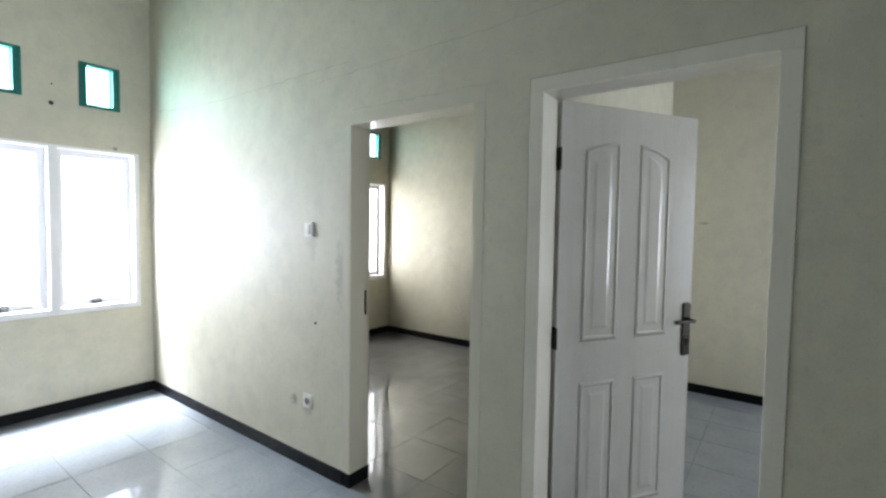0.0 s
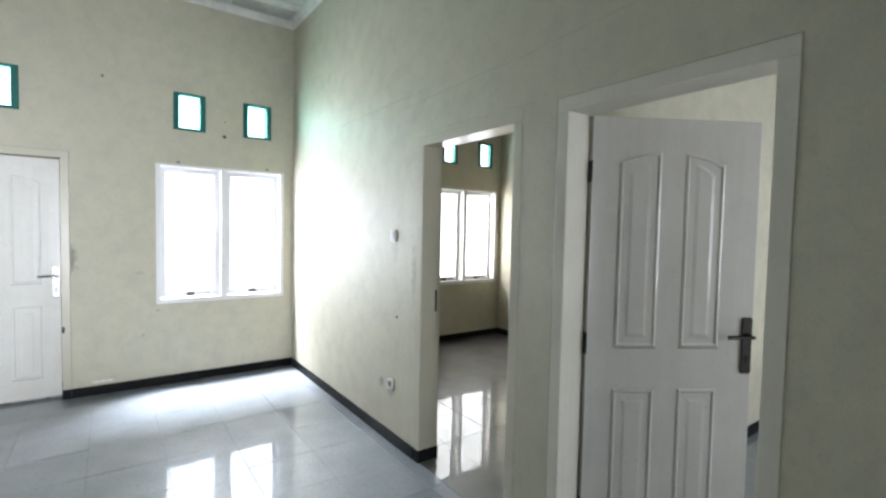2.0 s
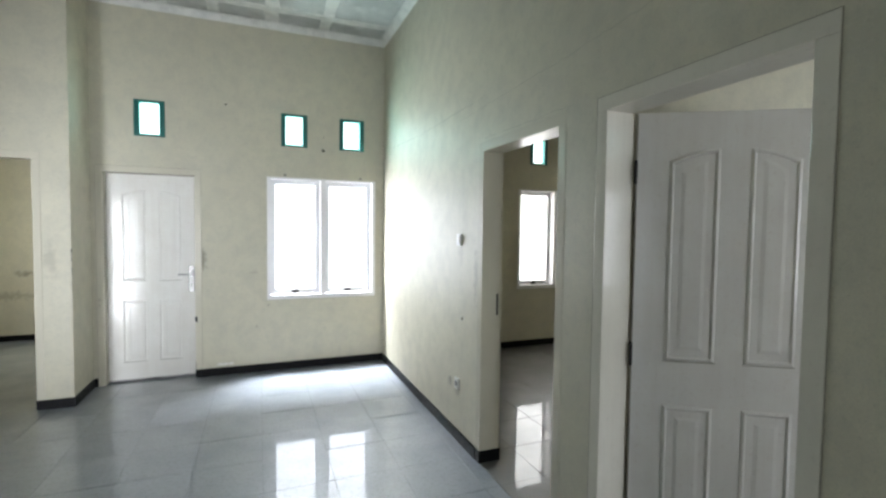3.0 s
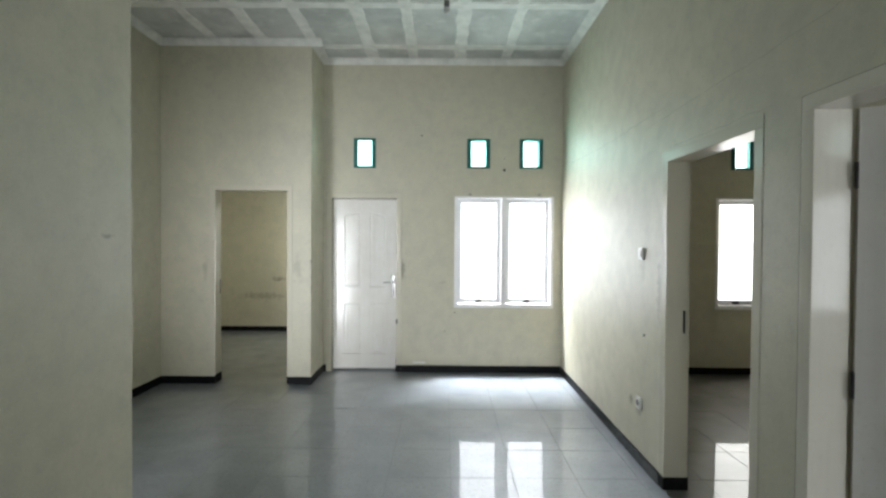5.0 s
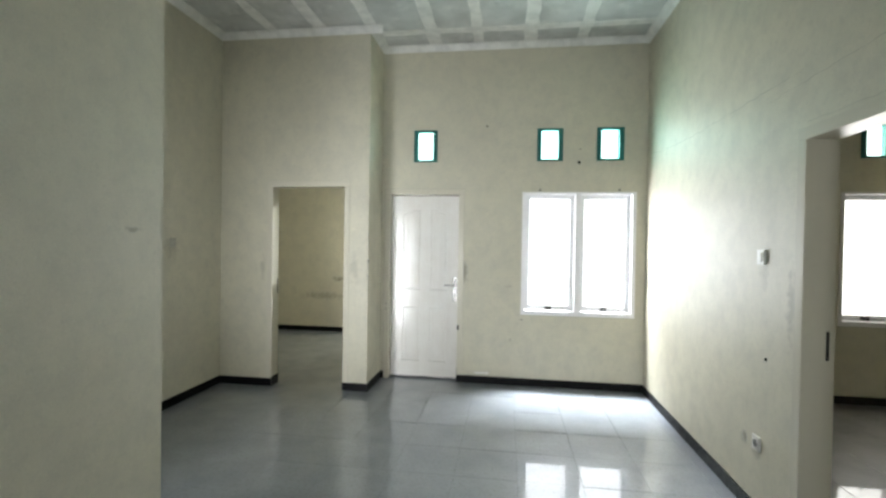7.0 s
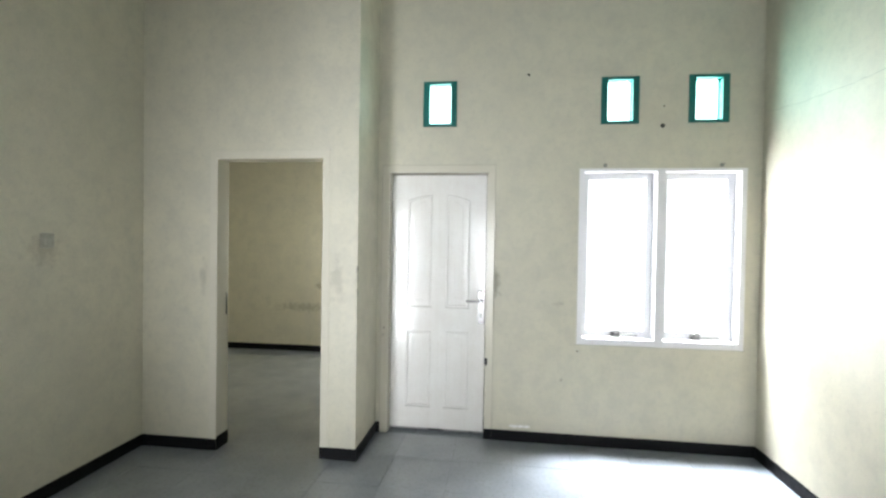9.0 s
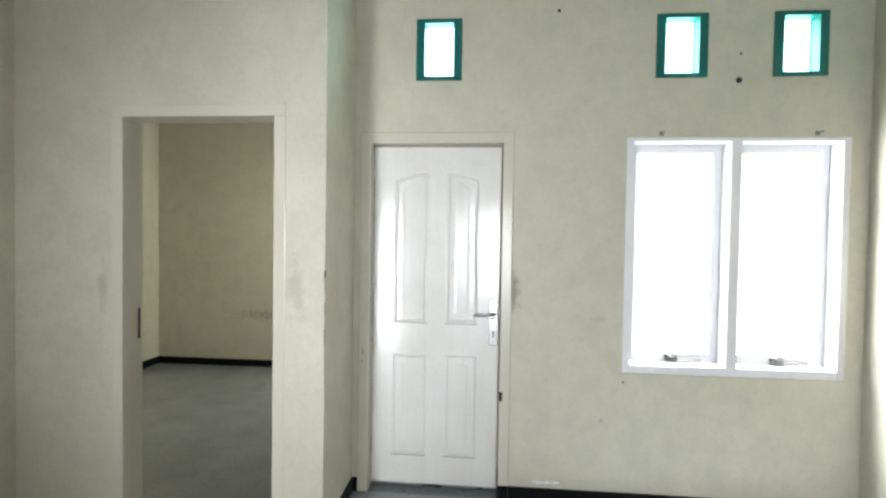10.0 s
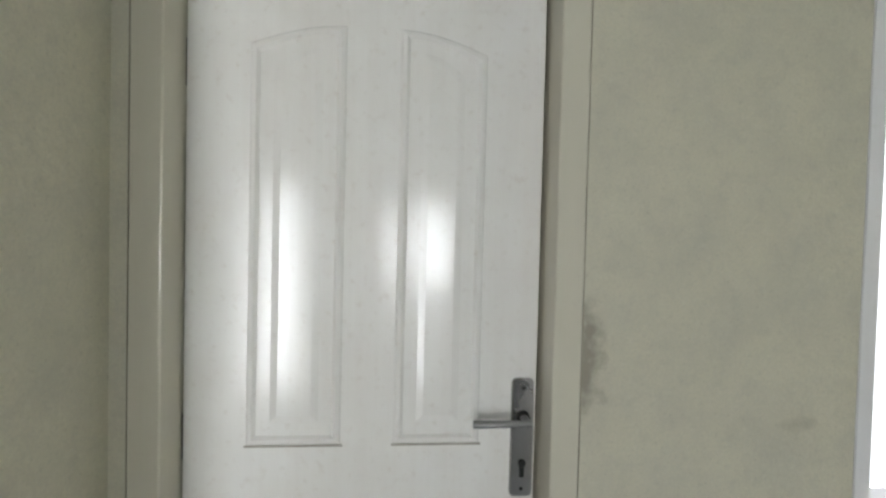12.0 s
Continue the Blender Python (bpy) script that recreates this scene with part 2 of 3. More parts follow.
def holed_wall(name, axis, face, thick, u0, u1, z0, z1, holes=(), label=""):
    """A wall in the plane axis = face, thick towards + or -, from u0 to u1, with openings (u0, u1, z0, z1) right through it."""
    us = sorted({u0, u1, *(h[0] for h in holes), *(h[1] for h in holes)})
    zs = sorted({z0, z1, *(h[2] for h in holes), *(h[3] for h in holes)})

    def solid(i, j):
        if not (0 <= i < len(us) - 1 and 0 <= j < len(zs) - 1):
            return False
        u, z = (us[i] + us[i + 1]) / 2, (zs[j] + zs[j + 1]) / 2
        return not any(h[0] < u < h[1] and h[2] < z < h[3] for h in holes)

    bm, made = bmesh.new(), {}

    def vert(i, j, k):
        if (i, j, k) not in made:
            w = face + k * thick
            made[i, j, k] = bm.verts.new((w, us[i], zs[j]) if axis == "x" else (us[i], w, zs[j]))
        return made[i, j, k]

    for i in range(len(us) - 1):
        for j in range(len(zs) - 1):
            if not solid(i, j):
                continue
            for k in (0, 1):
                bm.faces.new([vert(i, j, k), vert(i + 1, j, k), vert(i + 1, j + 1, k), vert(i, j + 1, k)])
            for di, dj, a, b in ((-1, 0, (i, j), (i, j + 1)), (1, 0, (i + 1, j), (i + 1, j + 1)), (0, -1, (i, j), (i + 1, j)), (0, 1, (i, j + 1), (i + 1, j + 1))):
                if not solid(i + di, j + dj):
                    bm.faces.new([vert(*a, 0), vert(*b, 0), vert(*b, 1), vert(*a, 1)])
    return tagged(part(name, bm, WALL), label or "cream painted plaster wall, scuffed and stained", "wall", kind="structure")


# ---------------------------------------------------------------- the large structure
TOP = 3.805
LOW = -0.02
VENTS = [(-2.54, -2.27), (-1.16, -0.88), (-0.525, -0.24), (2.04, 2.31), (2.69, 2.96)]
BACK_VENTS = [(1.87, 2.14), (2.48, 2.75)]
VENT_Z = (2.49, 2.85)
WIN_Z = (0.79, 2.152)

holed_wall("wall_front", "y", 0, 0.14, -2.905, 3.29, LOW, TOP,
           [(-2.87, -1.953, LOW, 2.185), (-1.31, -0.10, *WIN_Z), (1.87, 3.08, *WIN_Z)] + [(a, b, *VENT_Z) for a, b in VENTS],
           "cream plaster front wall with door, windows and vents")
holed_wall("wall_right", "x", 0, 0.15, -12.0, 0, LOW, TOP, [(-3.55, -2.60, LOW, 2.18), (-4.69, -3.77, LOW, 2.18)],
           "cream plaster wall with two bedroom doorways")
holed_wall("wall_bedroom_side", "x", 3.15, 0.14, -6.9, 0, LOW, TOP)
holed_wall("wall_partition", "y", -3.60, -0.14, 0.15, 3.15, LOW, TOP)
holed_wall("wall_bedroom_back", "y", -6.76, -0.14, 0.15, 3.15, LOW, TOP, [(1.7, 2.9, *WIN_Z)] + [(a, b, *VENT_Z) for a, b in BACK_VENTS])
holed_wall("wall_alcove", "y", -0.525, 0.14, -6.0, -2.905, LOW, TOP, [(-4.03, -3.11, LOW, 2.21)],
           "cream plaster wall with an open doorway, smudged beside it")
holed_wall("wall_side_room_right", "x", -2.905, -0.14, -0.385, 2.5, LOW, TOP, [(1.05, 2.25, *WIN_Z)])
holed_wall("wall_side_room_left", "x", -6.0, -0.14, -0.525, 2.64, LOW, TOP)
holed_wall("wall_side_room_back", "y", 2.5, 0.14, -6.0, -2.905, LOW, TOP, (), "cream plaster wall with dark horizontal scuffs")
holed_wall("wall_left", "x", -4.57, -0.14, -6.0, -0.525, LOW, TOP)
holed_wall("wall_return", "y", -3.31, -0.14, -4.57, -3.0, LOW, TOP, [(-3.89, -3.26, LOW, 2.08)])
holed_wall("wall_passage", "x", -3.0, -0.14, -12.0, -3.45, LOW, TOP)
# the opening in this closing wall is added for the back lamp
holed_wall("wall_back", "y", -12.0, -0.14, -3.14, 0.15, LOW, TOP, [(-2.6, -0.9, LOW, 2.3)])
holed_wall("wall_yard", "y", -6.0, -0.14, -4.71, -3.14, LOW, TOP)

tagged(part("ground", box(-400, 400, -400, 400, -0.6, -0.2), CONCRETE), "pale concrete ground outside the house", "ground", kind="structure")


def ceiling(name, x0, x1, y0, y1, xs, ys, label):
    """Boards with wide filled joints, in one mesh."""
    bm = box(x0, x1, y0, y1, TOP, TOP + 0.08)
    for f in bm.faces:
        f.material_index = 0
    before = set(bm.faces)
    rng = random.Random(len(xs))

    def joint(across, lo, hi, width, along_y, drop):
        """A smeared strip of filler with uneven edges."""
        n = max(4, int((hi - lo) / 0.14))
        rows = []
        for k in range(n + 1):
            q, a, b = lo + (hi - lo) * k / n, across - width * rng.uniform(0.82, 1.25), across + width * rng.uniform(0.82, 1.25)
            ends = ((a - 0.012, TOP + 0.001), (a, TOP - drop), (b, TOP - drop), (b + 0.012, TOP + 0.001))
            rows.append([bm.verts.new((u, q, z) if along_y else (q, u, z)) for u, z in ends])
        for p, q in zip(rows, rows[1:]):
            for m in range(3):
                bm.faces.new((p[m], p[m + 1], q[m + 1], q[m]))

    for i, x in enumerate(xs):
        joint(x, y0, y1, 0.058 if i % 2 else 0.046, True, 0.005)
    for y in ys:
        joint(y, x0, x1, 0.048, False, 0.007)
    for f in set(bm.faces) - before:
        f.material_index = 1
    return tagged(part(name, bm, [BOARD, PLASTER]), label, "ceiling", kind="structure")


LIVING_X = [-0.71, -1.26, -1.81, -2.29, -2.89, -3.44, -3.98]
ceiling("ceiling", -4.57, 0, -12.0, 0, LIVING_X, [-0.36, -1.28, -2.46, -3.66, -4.86, -6.06, -7.26, -8.46, -9.66, -10.86],
        "grey ceiling boards with wide white filled joints")
ceiling("ceiling_bedroom", 0.15, 3.15, -3.6, 0, [0.7, 1.3, 1.9, 2.5], [-1.2, -2.4], "grey ceiling boards with white filled joints")
ceiling("ceiling_back_bedroom", 0.15, 3.15, -6.76, -3.74, [0.7, 1.3, 1.9, 2.5], [-4.8, -5.9], "grey ceiling boards with white filled joints")
ceiling("ceiling_side_room", -6.0, -3.045, -0.385, 2.5, [-5.4, -4.8, -4.2, -3.6], [0.8, 1.9], "grey ceiling boards with white filled joints")


def cornice(x0, y0, x1, y1):
    """A moulded plaster strip under the ceiling, on the left of its line."""
    a, b = Vector((x0, y0, 0)), Vector((x1, y1, 0))
    along = (b - a).normalized()
    out = Vector((-along.y, along.x, 0))
    prof = [(0, -0.07), (0.01, -0.07), (0.01, -0.06), (0.022, -0.052), (0.036, -0.036), (0.052, -0.02), (0.07, -0.014), (0.07, -0.009), (0, -0.009)]
    bm = bmesh.new()
    rings = [[bm.verts.new(p + out * u + Vector((0, 0, TOP + v))) for u, v in prof] for p in (a, b)]
    n = len(prof)
    for i in range(n):
        bm.faces.new((rings[0][i], rings[0][(i + 1) % n], rings[1][(i + 1) % n], rings[1][i]))
    bm.faces.new(rings[0])
    bm.faces.new(rings[1])
    return tagged(part("trim_cornice", bm, PLASTER), "white moulded plaster cornice under the ceiling", "cornice", "cornices", "structure")


for line in ((0, 0, -2.905, 0), (0, -12.0, 0, 0), (-2.905, 0, -2.905, -0.525), (-2.78, -0.525, -4.57, -0.525),
             (-4.57, -0.525, -4.57, -3.31), (-4.57, -3.31, -2.9, -3.31), (-3.0, -3.31, -3.0, -12.0)):
    cornice(*line)


def baseboard(x0, y0, x1, y1):
    """Black glazed skirting, on the left of its line."""
    a, b = Vector((x0, y0, 0)), Vector((x1, y1, 0))
    along = (b - a).normalized()
    out = Vector((-along.y, along.x, 0)) * 0.011
    bm = bmesh.new()
    prof = [(0, LOW), (1, LOW), (1, 0.079), (0.7, 0.083), (0, 0.083)]
    rings = [[bm.verts.new(p + out * u + Vector((0, 0, v))) for u, v in prof] for p in (a, b)]
    n = len(prof)
    for i in range(n):
        bm.faces.new((rings[0][i], rings[0][(i + 1) % n], rings[1][(i + 1) % n], rings[1][i]))
    bm.faces.new(rings[0])
    bm.faces.new(rings[1])
    return tagged(part("baseboard", bm, BLACK), "black glazed tile skirting along the wall", "skirting", "skirtings", "structure")


for line in ((0, 0, -1.955, 0), (-2.87, 0, -2.905, 0), (-2.905, 0, -2.905, -0.525), (-2.894, -0.525, -3.115, -0.525), (-4.025, -0.525, -4.57, -0.525),
             (-4.57, -0.525, -4.57, -3.31), (-4.57, -3.31, -3.892, -3.31), (-3.258, -3.31, -2.989, -3.31), (-3.0, -3.31, -3.0, -12.0),
             (0, -2.605, 0, 0), (0, -3.765, 0, -3.555), (0, -12.0, 0, -4.695),
             (3.15, 0, 0.15, 0), (3.15, -3.6, 3.15, 0), (0.15, -3.6, 3.15, -3.6), (0.15, 0, 0.15, -2.595),
             (3.15, -6.76, 3.15, -3.74), (3.15, -3.74, 0.15, -3.74), (0.15, -6.76, 3.15, -6.76), (0.15, -4.7, 0.15, -6.76),
             (-3.045, 2.5, -6.0, 2.5), (-6.0, 2.5, -6.0, -0.385), (-3.045, -0.385, -3.045, 2.5)):
    baseboard(*line)

# ---------------------------------------------------------------- door frames and doors


def strike(parent, x0, x1, y0, y1, z0, z1):
    part("strike_plate", box(x0, x1, y0, y1, z0, z1, bevel=0.001), IRON, parent, "dark lock strike plate")


def door_frame(name, axis, u0, u1, top, face, thick, member, label, paint=None, seam=True, lip=0.002):
    """Two jambs and a head, in an opening from u0 to u1, with a stop for the leaf."""
    f = thing(name, label, "door frame", "door frames", "structure")

    def bar(part_name, a0, a1, z0, z1):
        bm = bmesh.new()
        w0, w1 = face - lip, face + thick + lip
        if axis == "x":
            add_box(bm, w0, w1, a0, a1, z0, z1, 0.004)
        else:
            add_box(bm, a0, a1, w0, w1, z0, z1, 0.004)
        return part(part_name, bm, paint or FRAME, f)

    bar("jamb", u0, u0 + member, LOW, top - member)
    bar("jamb", u1 - member, u1, LOW, top - member)
    bar("head", u0, u1, top - member, top)
    near = face if thick > 0 else face + thick
    if not seam:
        return f
    for a0, a1, z0, z1 in ((u0 - 0.002, u0, LOW, top + 0.002), (u1, u1 + 0.002, LOW, top + 0.002), (u0, u1, top, top + 0.002)):
        q = (near - 0.0015, near + 0.001)
        part("seam", box(*q, a0, a1, z0, z1) if axis == "x" else box(a0, a1, *q, z0, z1), SEAM_AND_SHADE, f, "grimy hairline seam beside the plaster")
    return f


front_frame = door_frame("door_frame_1", "y", -2.87, -1.953, 2.185, 0, 0.14, 0.062, "cream enamelled wooden frame round the front door", CREAM)
bed_frame = door_frame("door_frame_2", "x", -3.55, -2.60, 2.18, 0, 0.15, 0.062, "cream enamelled wooden frame of an open doorway", CREAM, False)
strike(bed_frame, 0.11, 0.125, -2.6645, -2.661, 1.017, 1.163)
part("painted_foot", box(-0.006, 0.156, -2.6645, -2.661, LOW, 0.084), BLACK, bed_frame, "black painted foot of the jamb")
part("painted_foot", box(-0.006, -0.0015, -2.661, -2.604, LOW, 0.083), BLACK, bed_frame, "black painted foot of the jamb")
part("painted_foot", box(-2.016, -1.956, -0.006, -0.0015, LOW, 0.083), BLACK, front_frame, "black painted foot of the jamb")
part("painted_foot", box(-2.0185, -2.014, -0.0055, 0.08, LOW, 0.16), BLACK, front_frame, "black painted foot of the jamb")
back_frame = door_frame("door_frame_3", "x", -4.69, -3.77, 2.18, 0, 0.15, 0.062, "cream enamelled wooden frame round an open bedroom door")
part("painted_foot", box(-0.006, 0.1, -3.8335, -3.83, LOW, 0.1), BLACK, back_frame, "black painted foot of the jamb")
side_frame = door_frame("door_frame_4", "y", -4.03, -3.11, 2.21, -0.525, 0.14, 0.06, "cream painted frame of an open doorway", GLOSSY_CREAM, False)
strike(side_frame, -3.969, -3.9665, -0.42, -0.405, 0.992, 1.157)
part("painted_foot", box(-3.9695, -3.966, -0.5256, -0.38, LOW, 0.1), BLACK, side_frame, "black painted foot of the jamb")
for x in (-4.026, -3.17):
    part("painted_foot", box(x, x + 0.056, -0.531, -0.5265, LOW, 0.083), BLACK, side_frame, "black painted foot of the jamb")
# frame of the added back opening, never in view
door_frame("door_frame_6", "y", -2.6, -0.9, 2.3, -12.14, 0.14, 0.05, "cream painted frame of an added, unseen back doorway", CREAM)
door_frame("door_frame_5", "y", -3.89, -3.26, 2.08, -3.45, 0.14, 0.05, "cream painted frame of the yard doorway", CREAM)


def panel_outline(u0, u1, v0, v1, rise):
    """A panel whose top climbs in an ogee to one side; rise < 0: to the left."""
    if not rise:
        return [(u0, v0), (u1, v0), (u1, v1), (u0, v1)]
    low, high = (u0, u1) if rise > 0 else (u1, u0)
    curve = [(low + (high - low) * i / 10, v1 + abs(rise) * math.sin(math.pi * (0.08 + 0.042 * i))) for i in range(11)]
    if rise > 0:
        curve.reverse()
    return [(u0, v0), (u1, v0), *curve]


def door_leaf(name, m, label, W, hinge_side, metal):
    """A moulded panel door, W wide, its u from the left edge on the face towards -y."""
    d = thing(name, label, "door", "panel doors", "structure", m)
    H, T = 2.116, 0.038
    part("leaf", box(0, W, 0, T, 0.008, H, bevel=0.003), DOOR, d)
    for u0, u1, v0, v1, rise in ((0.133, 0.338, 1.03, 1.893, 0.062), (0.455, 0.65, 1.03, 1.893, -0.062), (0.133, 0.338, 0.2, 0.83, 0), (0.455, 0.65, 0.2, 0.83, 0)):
        bm = bmesh.new()
        steps = [(0, 0.0), (0.005, 0.0042), (0.013, 0.0066), (0.021, 0.0008), (0.05, 0.0014), (0.066, 0.0042)]
        for y0, side in ((0.0, -1), (T, 1)):
            relief(bm, lambda d: panel_outline(u0 + d, u1 - d, v0 + d, v1 - d, rise), steps, lambda u, v, h: (u, y0 + side * h, v))
        part("moulded_panel", bm, DOOR, d)
        # thin brown strip just below each panel's lower edge
        part("panel_foot_line", box(u0 - 0.004, u1 + 0.004, -0.0016, 0.0, v0 - 0.005, v0 - 0.0005), PANEL_LINE, d, "thin brown line under the panel's lower edge")
    hx = W - 0.032
    for side, y0 in ((-1, 0.0), (1, T)):
        bm = bmesh.new()
        corners = ((hx - 0.015, 0.916, 180), (hx + 0.015, 0.916, 270), (hx + 0.015, 1.168, 0), (hx - 0.015, 1.168, 90))
        relief(bm, lambda d: [(cu + (0.011 - d) * math.cos(radians(a0 + a)), cv + (0.011 - d) * math.sin(radians(a0 + a)))
                              for cu, cv, a0 in corners for a in (0, 30, 60, 90)], [(0, 0), (0.0005, 0.006), (0.003, 0.009)], lambda u, v, h: (u, y0 + side * h, v))
        plate = part("door_handle", bm, metal, d, "metal handle plate with rounded ends")
        bm = add_tube(bmesh.new(), 0.011, 0.009, 0.045, pose(hx, y0 + side * 0.028, 1.09, 90))
        add_tube(bm, 0.0085, 0.0075, 0.13, pose(hx - 0.055, y0 + side * 0.047, 1.09, 0, 90))
        part("lever", bm, metal, plate, smooth=False)
        part("collar", add_tube(bmesh.new(), 0.0165, 0.014, 0.012, pose(hx, y0 + side * 0.013, 1.09, 90), 24), IRON, plate, "dark collar round the lever")
        part("screw", add_tube(bmesh.new(), 0.004, 0.004, 0.003, pose(hx, y0 + side * 0.0095, 1.158, 90), 12), IRON, plate)
        part("screw", add_tube(bmesh.new(), 0.004, 0.004, 0.003, pose(hx, y0 + side * 0.0095, 0.925, 90), 12), IRON, plate)
        bm = add_tube(bmesh.new(), 0.0085, 0.0085, 0.012, pose(hx, y0 + side * 0.009, 0.985, 90))
        add_box(bm, hx - 0.005, hx + 0.005, min(y0, y0 + side * 0.014), max(y0, y0 + side * 0.014), 0.953, 0.985, 0.001)
        part("keyhole", bm, DARK, plate, "dark lock cylinder")
    for z in (1.86, 1.05, 0.24):
        bm = add_tube(bmesh.new(), 0.007, 0.007, 0.1, pose(-0.006, hinge_side, z))
        add_box(bm, -0.0035, 0.0, 0.004, T - 0.004, z - 0.05, z + 0.05)
        part("hinge", bm, IRON, d, "dark iron butt hinge")
    return d


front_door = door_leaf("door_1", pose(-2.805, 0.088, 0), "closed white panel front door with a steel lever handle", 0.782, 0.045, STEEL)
part("latch", box(-2.018, -1.996, -0.009, 0.004, 0.592, 0.646, bevel=0.003), IRON, front_frame, "small black latch")
# steel strip stands in for the bright line of daylight under the door
part("door_foot_light", box(0.0, 0.785, -0.006, -0.001, 0.009, 0.02), STEEL, front_door, "bright metal strip in place of daylight under the door")
for q in ((-2.808, -2.79, 0.128, 0.142, LOW, 2.123), (-2.033, -2.015, 0.128, 0.142, LOW, 2.123), (-2.79, -2.033, 0.128, 0.142, 2.105, 2.123)):
    part("door_stop", box(*q, bevel=0.002), CREAM, front_frame)
back_door = door_leaf("door_2", pose(0.157, -3.85, 0, 0, 0, -32.0), "white panel bedroom door standing half open", 0.825, -0.004, BACKLIT_STEEL)

# ---------------------------------------------------------------- windows and vents


def window(name, axis, u0, u1, face, thick, label, inside):
    """A wooden two-light casement window; inside: +1 or -1, which way the room lies from the face along the axis."""
    w = thing(name, label, "window", "windows", "structure")
    z0, z1 = WIN_Z
    mid = (u0 + u1) / 2

    def bar(part_name, a0, a1, d0, d1, b0, b1, parent, material, bevel=0.003):
        lo, hi = sorted((face - inside * d0, face - inside * d1))
        bm = box(lo, hi, a0, a1, b0, b1, bevel=bevel) if axis == "x" else box(a0, a1, lo, hi, b0, b1, bevel=bevel)
        return part(part_name, bm, material, parent)

    fr = bar("window_frame", u0, u0 + 0.04, -0.004, 0.137, z0, z1, w, CASING)
    bar("frame_post", u1 - 0.04, u1, -0.004, 0.137, z0, z1, w, CASING)
    bar("mullion", mid - 0.03, mid + 0.03, -0.003, 0.136, z0 + 0.05, z1 - 0.022, w, CASING)
    bar("frame_head", u0 + 0.04, u1 - 0.04, -0.004, 0.137, z1 - 0.022, z1, w, CASING)
    bar("window_sill", u0 + 0.04, u1 - 0.04, -0.004, 0.137, z0, z0 + 0.05, w, CASING)
    # dark strip stands in for the shadow line under the casing
    bar("seam", u0 - 0.012, u1 + 0.012, -0.0015, 0.002, z0 - 0.004, z0 - 0.0005, w, SEAM_AND_SHADE, 0)
    for a0, a1 in ((u0 + 0.042, mid - 0.032), (mid + 0.032, u1 - 0.042)):
        b0, b1 = z0 + 0.052, z1 - 0.024
        s = bar("sash", a0, a0 + 0.05, 0.098, 0.132, b0, b1, w, SASH)
        bar("stile", a1 - 0.05, a1, 0.098, 0.132, b0, b1, s, SASH)
        bar("rail", a0 + 0.05, a1 - 0.05, 0.098, 0.132, b1 - 0.05, b1, s, SASH)
        bar("rail", a0 + 0.05, a1 - 0.05, 0.098, 0.132, b0, b0 + 0.055, s, SASH)
        pane = bar("pane", a0 + 0.048, a1 - 0.048, 0.113, 0.118, b0 + 0.053, b1 - 0.048, s, GLASS, 0)
        pane.visible_shadow = False
        c = a0 + (a1 - a0) * 0.5
        stay = bar("window_stay", c - 0.05, c + 0.17, 0.078, 0.088, b0 + 0.012, b0 + 0.024, w, STEEL, 0.002)
        bar("stay_bracket", c - 0.035, c + 0.03, 0.066, 0.097, b0 + 0.006, b0 + 0.045, stay, IRON, 0.004)
        bar("stay_knob", c - 0.012, c + 0.016, 0.055, 0.07, b0 + 0.03, b0 + 0.062, stay, GREY, 0.005)
    return w


window("window_1", "y", -1.31, -0.10, 0, 0.14, "white two-light casement window, blown out by daylight", -1)
window("window_2", "y", 1.87, 3.08, 0, 0.14, "white two-light casement window of the bedroom", -1)
window("window_3", "y", 1.7, 2.9, -6.76, 0.14, "white two-light casement window of the back bedroom", 1)
window("window_4", "x", 1.05, 2.25, -2.905 - 0.14, 0.14, "white two-light casement window of the side room", -1)


def air_vent(a, b, y, out):
    """A teal frame in an opening of a wall whose inner face is at y; out: which way is outdoors."""
    v = thing("air_vent", "small teal-framed vent opening high in the wall", "vent", "air vents in the outer walls")
    z0, z1 = VENT_Z
    e = 0.05

    def bar(name, x0, x1, d0, d1, b0, b1, paint, bevel=0.003):
        lo, hi = sorted((y + out * d0, y + out * d1))
        return part(name, box(x0, x1, lo, hi, b0, b1, bevel=bevel), paint, v)

    bar("side", a, a + e, -0.012, 0.14, z0, z1, GREEN)
    bar("side", b - e, b, -0.012, 0.14, z0, z1, GREEN)
    bar("head", a + e, b - e, -0.012, 0.14, z1 - 0.025, z1, GREEN)
    bar("foot", a + e, b - e, -0.012, 0.14, z0, z0 + 0.025, GREEN)
    pane = bar("pane", a + e, b - e, 0.04, 0.044, z0 + 0.025, z1 - 0.025, GLASS, 0)
    pane.visible_shadow = False
    return v


for a, b in VENTS:
    air_vent(a, b, 0, 1)
for a, b in BACK_VENTS:
    air_vent(a, b, -6.76, -1)

# ---------------------------------------------------------------- small fittings


def plate_thing(name, label, category, m, kind, paint=PLASTIC):
    """A wall plate with its face towards -y."""
    t = thing(name, label, category, at=m)
    part("plate", box(-0.04, 0.04, -0.012, 0, -0.043, 0.043, bevel=0.004), paint, t)
    if kind == "switch":
        part("rocker", box(-0.018, 0.018, -0.018, -0.011, -0.026, 0.026, bevel=0.003), paint, t)
    else:
        part("socket_well", add_tube(bmesh.new(), 0.022, 0.022, 0.006, pose(0, -0.012, 0, 90), 28), GREY, t, "grey round socket well")
        for x in (-0.009, 0.009):
            part("pin_hole", add_tube(bmesh.new(), 0.003, 0.003, 0.004, pose(x, -0.0155, 0, 90), 10), DARK, t)
    return t


plate_thing("light_switch", "white plastic light switch on the cream wall", "switch", pose(0, -2.29, 1.52, 0, 0, -90), "switch")
